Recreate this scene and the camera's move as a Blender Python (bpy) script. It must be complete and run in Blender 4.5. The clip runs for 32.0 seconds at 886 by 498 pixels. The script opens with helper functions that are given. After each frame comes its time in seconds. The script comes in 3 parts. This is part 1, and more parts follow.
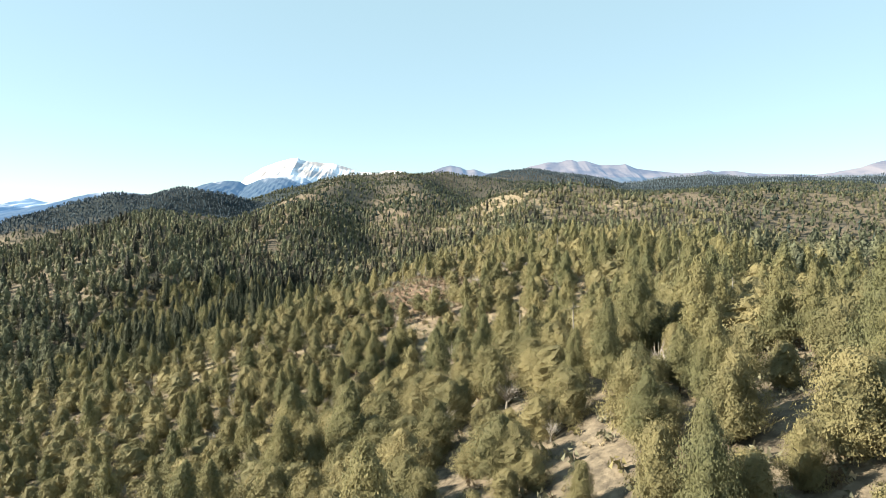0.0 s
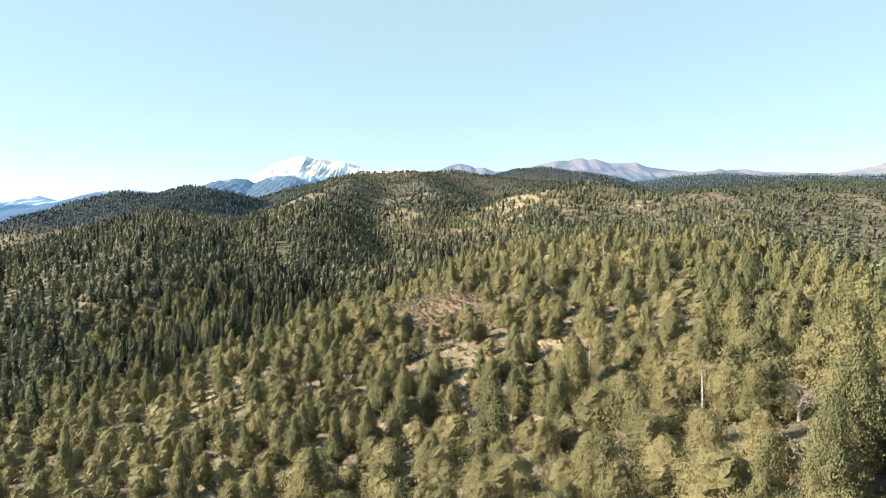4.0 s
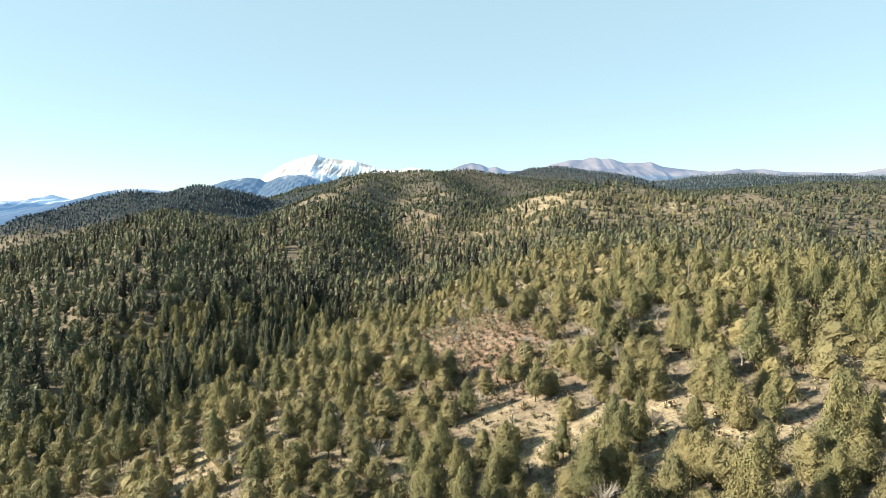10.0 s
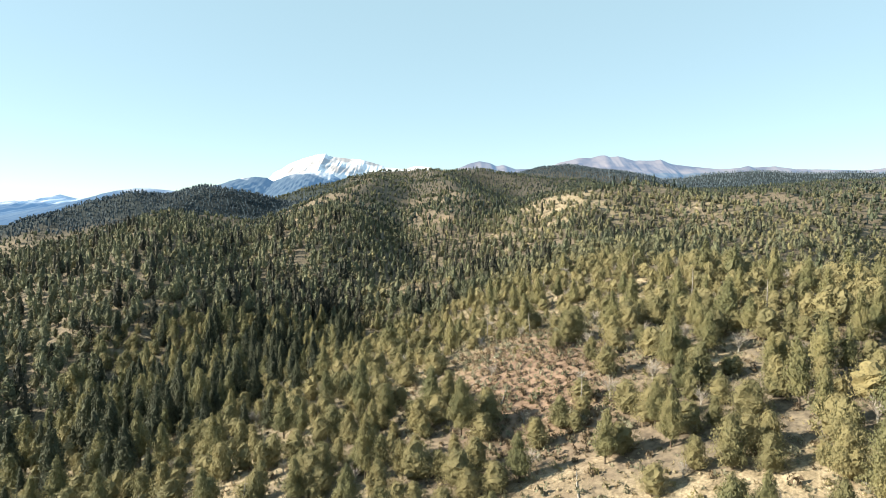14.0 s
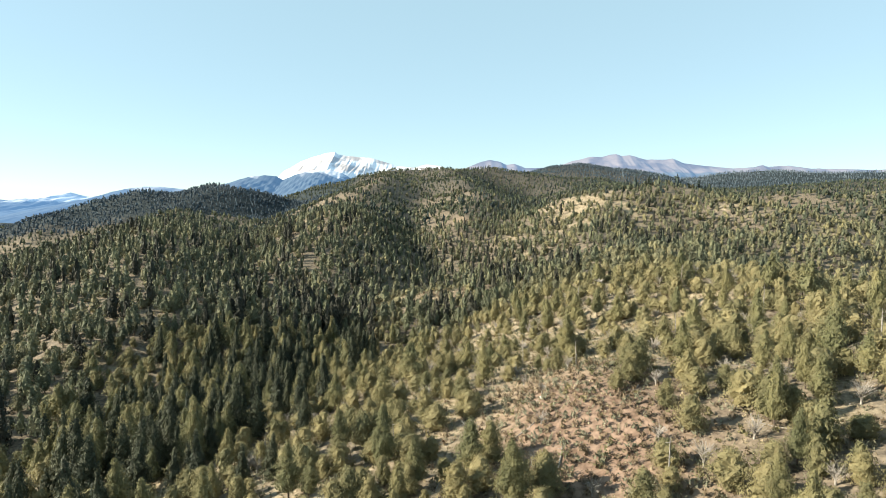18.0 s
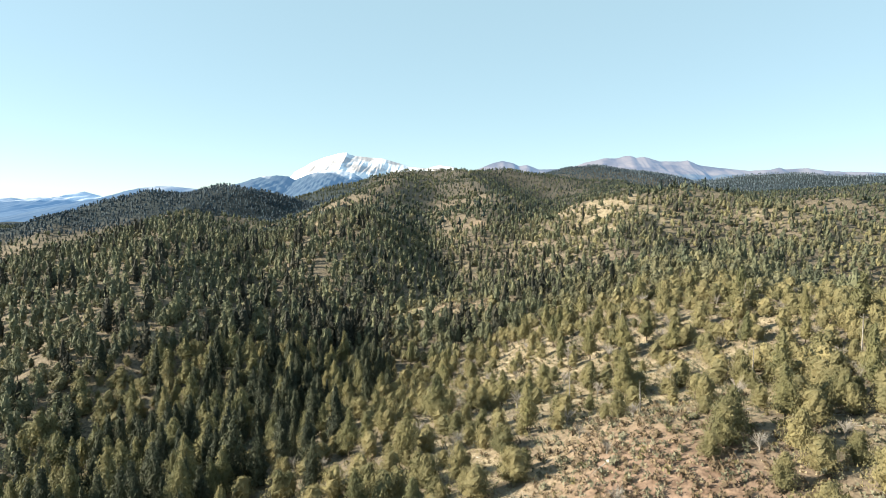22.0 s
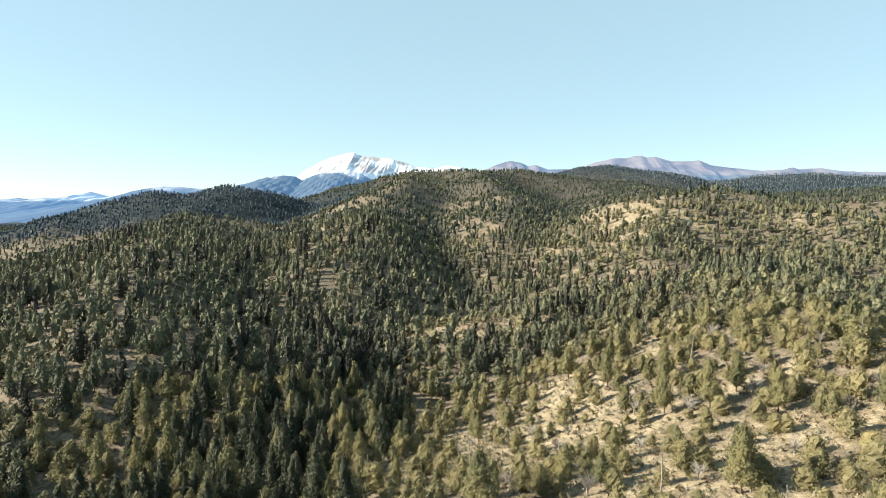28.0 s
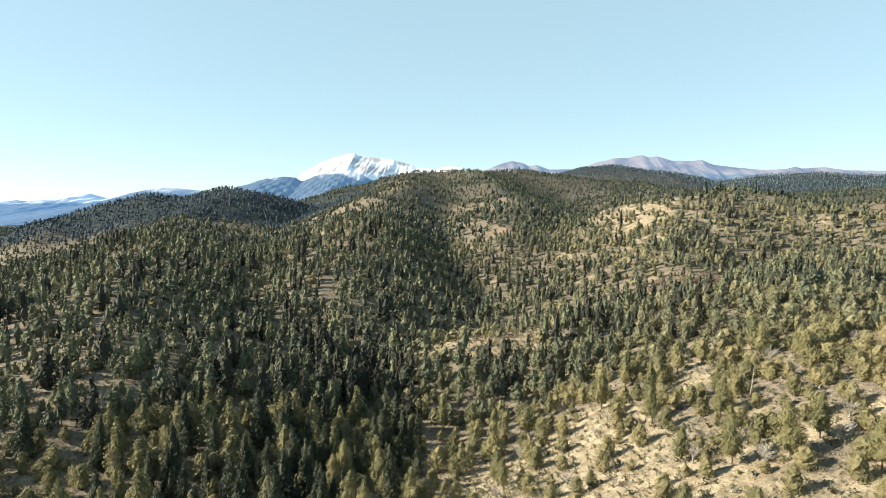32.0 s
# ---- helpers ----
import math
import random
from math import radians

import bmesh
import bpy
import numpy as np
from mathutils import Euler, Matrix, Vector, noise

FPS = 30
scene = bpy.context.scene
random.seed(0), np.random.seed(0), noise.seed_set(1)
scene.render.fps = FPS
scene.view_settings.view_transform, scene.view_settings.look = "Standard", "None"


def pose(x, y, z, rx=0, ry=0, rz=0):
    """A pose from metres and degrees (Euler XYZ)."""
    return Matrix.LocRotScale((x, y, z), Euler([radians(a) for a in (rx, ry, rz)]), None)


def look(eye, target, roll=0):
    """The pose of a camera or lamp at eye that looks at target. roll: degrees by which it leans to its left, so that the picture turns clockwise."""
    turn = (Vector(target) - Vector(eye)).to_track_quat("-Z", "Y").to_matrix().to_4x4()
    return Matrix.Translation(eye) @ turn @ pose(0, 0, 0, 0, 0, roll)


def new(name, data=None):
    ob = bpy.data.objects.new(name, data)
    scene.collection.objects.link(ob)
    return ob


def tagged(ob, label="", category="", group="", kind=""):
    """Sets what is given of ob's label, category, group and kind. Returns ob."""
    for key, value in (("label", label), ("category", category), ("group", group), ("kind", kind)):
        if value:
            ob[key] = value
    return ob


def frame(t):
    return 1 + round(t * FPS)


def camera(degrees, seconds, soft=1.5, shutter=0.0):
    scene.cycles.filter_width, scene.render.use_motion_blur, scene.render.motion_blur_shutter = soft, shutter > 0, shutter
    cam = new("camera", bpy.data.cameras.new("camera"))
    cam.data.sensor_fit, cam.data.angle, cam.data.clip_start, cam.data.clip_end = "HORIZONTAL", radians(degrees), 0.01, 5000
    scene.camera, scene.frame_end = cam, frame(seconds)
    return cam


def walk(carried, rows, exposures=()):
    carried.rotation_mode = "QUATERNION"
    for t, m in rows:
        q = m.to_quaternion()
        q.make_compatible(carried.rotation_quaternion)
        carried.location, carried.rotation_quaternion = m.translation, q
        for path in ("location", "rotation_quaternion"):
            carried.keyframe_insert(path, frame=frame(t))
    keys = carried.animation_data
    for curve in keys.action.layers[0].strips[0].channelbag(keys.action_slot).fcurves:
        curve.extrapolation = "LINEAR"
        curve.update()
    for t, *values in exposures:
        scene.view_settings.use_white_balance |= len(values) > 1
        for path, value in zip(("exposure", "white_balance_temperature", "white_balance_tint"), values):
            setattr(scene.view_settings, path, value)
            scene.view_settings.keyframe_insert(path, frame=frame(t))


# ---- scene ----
# ---- camera and flight ----
cam = camera(70, 32.0, soft=0.9)
# seconds, x, y, z, pitch up, roll, yaw to the left
FLIGHT = [
    (0, 0.00, -0.00, 60.00, -3.48, 0.29, -4.03),
    (2, -2.90, 12.56, 61.24, -3.57, 0.37, -3.50),
    (4, -5.48, 24.96, 62.27, -3.66, 0.41, -3.35),
    (6, -7.82, 37.11, 63.07, -3.70, 0.40, -3.03),
    (8, -10.02, 49.16, 63.82, -3.76, 0.36, -2.94),
    (10, -12.19, 61.10, 64.65, -3.73, 0.54, -2.38),
    (12, -14.34, 72.96, 65.53, -3.81, 0.43, -2.07),
    (14, -16.63, 84.78, 66.54, -3.88, 0.39, -1.72),
    (16, -18.93, 96.62, 67.56, -3.97, 0.44, -1.21),
    (18, -21.14, 108.47, 68.59, -4.01, 0.54, -0.91),
    (20, -23.38, 120.34, 69.56, -3.93, 0.71, -0.47),
    (22, -25.66, 132.27, 70.51, -3.95, 0.87, 0.08),
    (24, -27.94, 144.21, 71.52, -4.03, 0.90, 0.57),
    (26, -30.11, 156.14, 72.57, -3.97, 0.90, 0.80),
    (28, -32.22, 168.09, 73.56, -3.97, 0.89, 0.72),
    (30, -34.33, 180.01, 74.38, -3.95, 0.78, 0.79),
    (32, -36.34, 191.90, 75.02, -3.93, 0.68, 0.77),
]


def view(x, y, z, pitch, roll, yaw):
    p, a = radians(pitch), radians(yaw)
    eye = Vector((x, y, z))
    return look(eye, eye + Vector((-math.sin(a) * math.cos(p), math.cos(a) * math.cos(p), math.sin(p))) * 10, roll)


walk(cam, [(t, view(*row)) for t, *row in FLIGHT], [(0, 1.76, 7100, 5), (10, 1.72, 7100, 5), (20, 1.65, 7000, 5), (32, 1.62, 7000, 5)])

# ---- sky and sun ----
SUN_ELEVATION, SUN_AZIMUTH = 24.0, 266.0  # degrees; azimuth clockwise from +y
world = bpy.data.worlds.new("sky")
scene.world = world
world.use_nodes = True
wn, wl = world.node_tree.nodes, world.node_tree.links
wn.clear()
sky = wn.new("ShaderNodeTexSky")
sky.sky_type, sky.sun_disc = "NISHITA", False
sky.sun_elevation, sky.sun_rotation = radians(SUN_ELEVATION), radians(SUN_AZIMUTH)
sky.altitude, sky.air_density, sky.dust_density, sky.ozone_density = 2100, 1.0, 0.4, 1.0
back = wn.new("ShaderNodeBackground")
back.inputs["Strength"].default_value = 0.082
wout = wn.new("ShaderNodeOutputWorld")
veil = wn.new("ShaderNodeMix")  # thin even high haze over the whole sky
veil.data_type = "RGBA"
veil.inputs[0].default_value, veil.inputs[7].default_value = 0.68, (2.05, 3.1, 3.75, 1)
wl.new(sky.outputs["Color"], veil.inputs[6])
wl.new(veil.outputs[2], back.inputs["Color"])
wl.new(back.outputs["Background"], wout.inputs["Surface"])
sun_data = bpy.data.lights.new("sun", "SUN")
sun_data.energy, sun_data.angle, sun_data.color = 5.0, radians(0.53), (1.0, 0.93, 0.82)
sun = new("sun", sun_data)
az, el = radians(SUN_AZIMUTH), radians(SUN_ELEVATION)
toward = Vector((math.sin(az) * math.cos(el), math.cos(az) * math.cos(el), math.sin(el)))
sun.matrix_world = look(toward * 300 + Vector((0, 200, 0)), (0, 200, 0))

# ---- landforms: crest lines as (x, y, z) with the fall of their flanks ----
def crest(px, py, line, fall, soft=25.0):
    """Height of a ridge over the plan: the crest line's height less the fall over the distance from it."""
    best = np.full(px.shape, -1e9)
    for (x0, y0, z0), (x1, y1, z1) in zip(line, line[1:]):
        dx, dy = x1 - x0, y1 - y0
        k = np.clip(((px - x0) * dx + (py - y0) * dy) / (dx * dx + dy * dy), 0, 1)
        d = np.hypot(px - x0 - k * dx, py - y0 - k * dy)
        best = np.maximum(best, z0 + k * (z1 - z0) - fall * (np.sqrt(d * d + soft * soft) - soft))
    return best


RIDGES = [
    # the spur below the flight
    ([(-5, -260, 46), (20, -60, 44), (44, 40, 49), (70, 130, 45), (76, 220, 47), (70, 320, 46), (88, 420, 48), (150, 520, 45), (235, 610, 53)], 0.43, 18),
    ([(85, 220, 47), (190, 180, 44), (330, 150, 46)], 0.27, 30),
    # the stony hill ahead and the spurs that run down from it
    ([(154, 765, 80), (205, 748, 87), (260, 720, 82), (330, 740, 81), (520, 760, 84), (800, 800, 95)], 0.33, 25),
    ([(160, 765, 84), (118, 640, 57), (88, 508, 40), (45, 455, 31), (-16, 440, 23), (-42, 442, 10)], 0.36, 14),
    ([(205, 748, 84), (252, 640, 69), (225, 545, 48)], 0.36, 20),
    ([(205, 748, 82), (260, 950, 90), (300, 1250, 105), (330, 1500, 112)], 0.30, 30),
    # the long wooded ridge in the middle
    ([(-75, 455, 13), (-100, 560, 41), (-105, 615, 47), (-115, 760, 66), (-108, 950, 88), (-95, 1200, 114), (-100, 1450, 137)], 0.38, 15),
    ([(0, 1542, 150), (20, 1200, 112), (35, 950, 88), (25, 800, 68), (8, 690, 48), (0, 610, 28)], 0.34, 15),
    ([(-205, 1532, 119), (-110, 1540, 144), (0, 1542, 152), (80, 1537, 149), (200, 1522, 143), (330, 1500, 122)], 0.34, 30),
    ([(240, 2180, 158), (310, 2165, 178), (400, 2146, 195), (460, 2130, 199), (520, 2113, 187), (613, 2084, 150)], 0.25, 60),
    # the hill across the gully, its shoulder and the dark hill behind
    ([(-110, 365, 14), (-140, 392, 22), (-190, 475, 35), (-225, 590, 44), (-265, 720, 50), (-345, 930, 57), (-300, 950, 57), (-257, 965, 46)], 0.36, 16),
    ([(-140, 390, 18), (-165, 345, 2), (-260, 330, -2), (-420, 400, -4)], 0.25, 20),
    ([(-225, 590, 42), (-275, 575, 31), (-330, 550, 20), (-430, 500, 4)], 0.30, 20),
    ([(-700, 1010, -14), (-620, 1065, -6), (-540, 1112, 24), (-500, 1135, 52), (-466, 1150, 92), (-406, 1175, 102), (-350, 1194, 90), (-275, 1214, 65), (-222, 1225, 48)], 0.36, 30),
    # wooded country far off
    ([(730, 2690, 166), (1010, 2580, 182), (1144, 2515, 199), (1240, 2465, 202), (1415, 2355, 196), (1900, 2100, 190)], 0.18, 80),
    ([(500, 1250, 100), (800, 1300, 120), (1200, 1300, 125)], 0.14, 80),
]


def rolling(px, py, size, seed):
    """Smooth irregular waves between -1 and 1, from summed sines of set directions."""
    rng = np.random.RandomState(seed)
    total = np.zeros(px.shape)
    for _ in range(7):
        a, p, w = rng.uniform(0, 6.283), rng.uniform(0, 6.283), rng.uniform(0.6, 1.7)
        total += np.sin((px * math.cos(a) + py * math.sin(a)) * 6.283 * w / size + p)
    return total / 3.5


def height(px, py):
    px, py = np.asarray(px, float), np.asarray(py, float)
    far = np.clip(py / 1500, 0, 1)
    layers = [crest(px, py, line, fall, soft) for line, fall, soft in RIDGES]
    layers.append(-14 + 0.04 * np.clip(py - 380, 0, 1100) + 0.04 * np.maximum(-py, 0) - 0.03 * np.clip(-px - 120, 0, 1500) + 0 * px)
    sharp = 0.3 - 0.18 * far
    top = np.max(layers, axis=0)
    z = top + np.log(sum(np.exp((a - top) * sharp) for a in layers)) / sharp - 1.2
    z = z + 6.0 * (0.45 - np.abs(rolling(px, py, 260, 14))) * np.clip((py - 400) / 200, 0, 1) + 1.4 * rolling(px, py, 95, 3) + 0.5 * rolling(px, py, 31, 5) + 4 * rolling(px, py, 330, 8) * np.clip(py / 700 - 0.6, 0, 1)
    return z + 4 * oval(px, py, 7, 224, 20, 22)


# ---- materials ----
def material(name):
    m = bpy.data.materials.new(name)
    m.use_nodes = True
    n, l = m.node_tree.nodes, m.node_tree.links
    return m, n, l, n["Principled BSDF"]


def mottled(n, l, vector, scale, low, high, detail=4.0, span=(0.35, 0.65)):
    """Colour that wanders between low and high with a noise of that scale per metre."""
    tex = n.new("ShaderNodeTexNoise")
    tex.inputs["Scale"].default_value, tex.inputs["Detail"].default_value = scale, detail
    l.new(vector, tex.inputs["Vector"])
    ramp = n.new("ShaderNodeValToRGB")
    ramp.color_ramp.elements[0].position, ramp.color_ramp.elements[1].position = span
    ramp.color_ramp.elements[0].color, ramp.color_ramp.elements[1].color = (*low, 1), (*high, 1)
    l.new(tex.outputs["Fac"], ramp.inputs["Fac"])
    return ramp.outputs["Color"]


def blend(n, l, fac, a, b, mode="MIX"):
    mix = n.new("ShaderNodeMix")
    mix.data_type, mix.blend_type = "RGBA", mode
    for value, key in ((fac, 0), (a, 6), (b, 7)):
        if isinstance(value, (int, float)):
            mix.inputs[key].default_value = value
        elif isinstance(value, tuple):
            mix.inputs[key].default_value = (*value, 1)
        else:
            l.new(value, mix.inputs[key])
    return mix.outputs[2]


def place_vector(n):
    return n.new("ShaderNodeNewGeometry").outputs["Position"]


def foliage(name, low, high, tip, glow=0.25, grain=0.62):
    """Needles and scale leaves: matt, part translucent, varying from tree to tree and from clump to clump."""
    m, n, l, bsdf = material(name)
    pos = place_vector(n)
    broad = mottled(n, l, pos, 0.11, low, high, 2.0, (0.38, 0.62))
    geo = n.new("ShaderNodeNewGeometry")
    ramp = n.new("ShaderNodeValToRGB")
    ramp.color_ramp.elements[0].color, ramp.color_ramp.elements[1].color = (grain, grain, grain, 1), (*((1.27 - 0.52 * grain) * v for v in tip), 1)
    l.new(geo.outputs["Random Per Island"], ramp.inputs["Fac"])
    col = blend(n, l, 1.0, broad, ramp.outputs["Color"], "MULTIPLY")
    l.new(col, bsdf.inputs["Base Color"])
    bsdf.inputs["Roughness"].default_value = 0.75
    bsdf.inputs["Specular IOR Level"].default_value = 0.2
    thin = n.new("ShaderNodeBsdfTranslucent")
    l.new(col, thin.inputs["Color"])
    mix = n.new("ShaderNodeMixShader")
    mix.inputs[0].default_value = glow
    l.new(bsdf.outputs[0], mix.inputs[1])
    l.new(thin.outputs[0], mix.inputs[2])
    l.new(mix.outputs[0], n["Material Output"].inputs["Surface"])
    return m


def bark(name, low, high):
    m, n, l, bsdf = material(name)
    l.new(mottled(n, l, place_vector(n), 3.0, low, high, 5.0), bsdf.inputs["Base Color"])
    bsdf.inputs["Roughness"].default_value = 0.9
    return m


JUNIPER = foliage("juniper_foliage", (0.153, 0.141, 0.077), (0.229, 0.199, 0.108), (1.35, 1.3, 1.2), 0.28, 0.88)
PINYON = foliage("pinyon_foliage", (0.134, 0.126, 0.069), (0.221, 0.190, 0.102), (1.3, 1.3, 1.2), 0.28, 0.88)
PINE = foliage("pine_foliage", (0.124, 0.124, 0.071), (0.201, 0.179, 0.098), (1.3, 1.3, 1.1), 0.28, 0.88)
FIR = foliage("fir_foliage", (0.036, 0.043, 0.031), (0.065, 0.070, 0.045), (1.3, 1.3, 1.2), 0.15)
# the same four kinds far off, darkened and blued in colour to stand for haze
FAR_HAZED_LEAF = {
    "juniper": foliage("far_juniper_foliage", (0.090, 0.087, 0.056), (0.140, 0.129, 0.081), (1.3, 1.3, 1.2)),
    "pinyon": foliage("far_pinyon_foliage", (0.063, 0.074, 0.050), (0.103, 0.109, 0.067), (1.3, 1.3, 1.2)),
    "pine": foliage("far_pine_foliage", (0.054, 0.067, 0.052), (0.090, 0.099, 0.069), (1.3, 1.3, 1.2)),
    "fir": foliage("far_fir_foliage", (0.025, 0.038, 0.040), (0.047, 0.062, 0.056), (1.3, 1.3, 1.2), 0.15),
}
# conifers seen through distance: blue haze put into the leaf colour, paler on the plateau
HAZE_BLUE = foliage("haze_blue_foliage", (0.044, 0.066, 0.092), (0.072, 0.098, 0.125), (1.3, 1.3, 1.2), 0.15)
HAZE_BLUE_LEAF = {"juniper": HAZE_BLUE, "pinyon": HAZE_BLUE, "pine": HAZE_BLUE, "fir": HAZE_BLUE}
HAZY = foliage("pale_haze_foliage", (0.071, 0.095, 0.124), (0.103, 0.126, 0.157), (1.3, 1.3, 1.2), 0.15)
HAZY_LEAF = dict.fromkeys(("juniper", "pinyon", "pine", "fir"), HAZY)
# middle distance: a lesser share of haze blue mixed into the leaf colours
MID_HAZED_LEAF = {
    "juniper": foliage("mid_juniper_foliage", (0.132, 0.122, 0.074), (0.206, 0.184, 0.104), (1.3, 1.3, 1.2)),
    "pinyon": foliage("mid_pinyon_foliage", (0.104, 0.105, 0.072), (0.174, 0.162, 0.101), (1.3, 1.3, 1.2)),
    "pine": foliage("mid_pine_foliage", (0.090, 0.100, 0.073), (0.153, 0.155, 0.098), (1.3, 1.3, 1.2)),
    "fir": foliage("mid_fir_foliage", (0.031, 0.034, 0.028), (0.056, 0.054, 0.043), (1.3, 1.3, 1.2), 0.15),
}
TWIG = bark("bare_twigs", (0.16, 0.14, 0.12), (0.30, 0.27, 0.24))
BARK = bark("pine_bark", (0.05, 0.038, 0.03), (0.125, 0.092, 0.068))
DEADWOOD = bark("weathered_wood", (0.13, 0.115, 0.10), (0.28, 0.255, 0.225))


def ground_material():
    m, n, l, bsdf = material("hillside_ground")
    pos = place_vector(n)
    grass = mottled(n, l, pos, 0.35, (0.165, 0.13, 0.088), (0.315, 0.258, 0.178), 8.0)
    fleck = mottled(n, l, pos, 2.6, (0.55, 0.55, 0.55), (1.25, 1.25, 1.25), 6.0)
    grass = blend(n, l, 0.8, grass, fleck, "MULTIPLY")
    litter = mottled(n, l, pos, 0.9, (0.085, 0.07, 0.055), (0.19, 0.155, 0.115), 8.0)
    red = mottled(n, l, pos, 0.6, (0.115, 0.076, 0.055), (0.23, 0.158, 0.118), 8.0)
    cover = n.new("ShaderNodeVertexColor")
    cover.layer_name = "cover"
    split = n.new("ShaderNodeSeparateColor")
    l.new(cover.outputs["Color"], split.inputs["Color"])
    tex = n.new("ShaderNodeTexNoise")
    tex.inputs["Scale"].default_value, tex.inputs["Detail"].default_value = 0.16, 6.0
    l.new(pos, tex.inputs["Vector"])
    add = n.new("ShaderNodeMath")
    add.operation = "ADD"
    l.new(split.outputs[0], add.inputs[0])
    l.new(tex.outputs["Fac"], add.inputs[1])
    edge = n.new("ShaderNodeMapRange")
    edge.inputs["From Min"].default_value, edge.inputs["From Max"].default_value = 0.76, 1.04
    l.new(add.outputs[0], edge.inputs["Value"])
    col = blend(n, l, edge.outputs[0], litter, grass)
    col = blend(n, l, split.outputs[1], col, red)
    # forest cover far off as a ground colour, its blue painted in for haze
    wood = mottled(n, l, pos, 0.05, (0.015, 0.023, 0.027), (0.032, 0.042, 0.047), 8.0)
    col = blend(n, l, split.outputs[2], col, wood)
    l.new(col, bsdf.inputs["Base Color"])
    bsdf.inputs["Roughness"].default_value = 0.95
    bsdf.inputs["Specular IOR Level"].default_value = 0.1
    bump = n.new("ShaderNodeBump")
    bump.inputs["Strength"].default_value, bump.inputs["Distance"].default_value = 0.6, 0.5
    fine = n.new("ShaderNodeTexNoise")
    fine.inputs["Scale"].default_value, fine.inputs["Detail"].default_value = 1.4, 6.0
    l.new(pos, fine.inputs["Vector"])
    l.new(fine.outputs["Fac"], bump.inputs["Height"])
    l.new(bump.outputs[0], bsdf.inputs["Normal"])
    return m


GROUND = ground_material()


# ---- ground ----
def sheet(name, verts, faces, mats, index=None, smooth=False):
    """A mesh from arrays of corners and faces."""
    me = bpy.data.meshes.new(name)
    verts, faces = np.asarray(verts, np.float32), np.asarray(faces, np.int32)
    me.vertices.add(len(verts))
    me.vertices.foreach_set("co", verts.ravel())
    me.loops.add(faces.size)
    me.loops.foreach_set("vertex_index", faces.ravel())
    me.polygons.add(len(faces))
    me.polygons.foreach_set("loop_start", np.arange(0, faces.size, faces.shape[1], dtype=np.int32))
    if index is not None:
        me.polygons.foreach_set("material_index", np.asarray(index, np.int32))
    me.polygons.foreach_set("use_smooth", np.full(len(faces), smooth))
    for m in mats:
        me.materials.append(m)
    me.update(calc_edges=True)
    return me


def grid_faces(rows, cols):
    a = (np.arange(rows - 1)[:, None] * cols + np.arange(cols - 1)[None]).ravel()
    return np.stack([a, a + 1, a + cols + 1, a + cols], 1)


def openness(px, py):
    """How open the wood is, 0 closed to 1 bare: dry sunny slopes against the shaded gullies."""
    east = (height(px + 6, py) - height(px - 6, py)) / 12
    z = height(px, py)
    sunny = np.clip(0.35 + 1.1 * east, 0, 1)
    o = 0.36 * sunny + 0.2 * rolling(px, py, 120, 21) + 0.2 * rolling(px, py, 45, 22)
    o = o - 0.3 * np.clip((12 - z) / 14, 0, 1)
    for x, y, rx, ry, more in GLADES:
        o = o + more * oval(px, py, x, y, rx, ry)
    o -= 0.22 * np.clip((125 - py) / 45, 0, 1) + 0.3 * np.clip((py - 900) / 150, 0, 1)
    return np.clip(o, 0, 1)


# clearings and thickets: centre, half widths, more or less open
GLADES = [
    (390, 660, 130, 160, -0.25),    (2, 184, 12, 12, 0.3),    (-190, 480, 90, 130, -0.22), (-380, 800, 160, 260, -0.3), (-60, 900, 120, 200, -0.1),
    (8, 300, 52, 56, 0.27), (-26, 318, 22, 24, 0.3), (-5, 408, 30, 26, -0.45), (-70, 390, 30, 60, -0.4), (0, 225, 24, 26, 0.15),
    (36, 56, 9, 6, 0.5), (13, 53, 6, 5, 0.5), (27, 36, 6, 4, 0.45), (42, 72, 6, 5, 0.5),
    (29, 147, 9, 6, 0.55), (45, 135, 8, 4, 0.45), (11, 161, 10, 5, 0.35), (-20, 165, 9, 5, 0.35), (-24, 249, 10, 8, 0.4),
    (-20, 240, 9, 6, 0.3), (40, 305, 11, 8, 0.3), (61, 289, 9, 8, 0.3), (24, 275, 20, 4, 0.5), (41, 278, 7, 5, 0.4), (-4, 329, 12, 8, 0.35), (21, 306, 10, 6, 0.35), (39, 308, 10, 6, 0.35),
    (29, 158, 8, 5, 0.35), (37, 197, 7, 5, 0.35), (45, 182, 8, 4, 0.35), (6, 172, 8, 4, 0.3), (25, 480, 30, 22, -0.3), (60, 452, 32, 28, -0.35), (104, 450, 35, 28, -0.3), (20, 398, 30, 24, -0.25), (100, 575, 40, 26, -0.2), (155, 580, 40, 26, -0.2),
    (-18, 440, 24, 16, 0.9), (-30, 470, 15, 20, 0.4), (-142, 402, 16, 8, 0.6), (-150, 347, 26, 10, 0.5), (-128, 310, 28, 12, 0.42), (-139, 368, 14, 7, 0.5),
    (105, 690, 26, 20, 0.5), (150, 664, 22, 15, 0.5), (113, 621, 20, 13, 0.4), (140, 724, 28, 16, 0.5), (205, 742, 34, 14, 0.45),
    (240, 640, 26, 14, 0.4), (290, 690, 20, 25, 0.35), (154, 623, 18, 12, 0.35), (345, 760, 60, 60, -0.1), (-103, 625, 26, 20, 0.5), (10, 725, 18, 24, 0.35), (420, 720, 60, 40, 0.25),
]


def oval(px, py, x, y, rx, ry):
    return np.exp(-((px - x) / rx) ** 2 - ((py - y) / ry) ** 2)


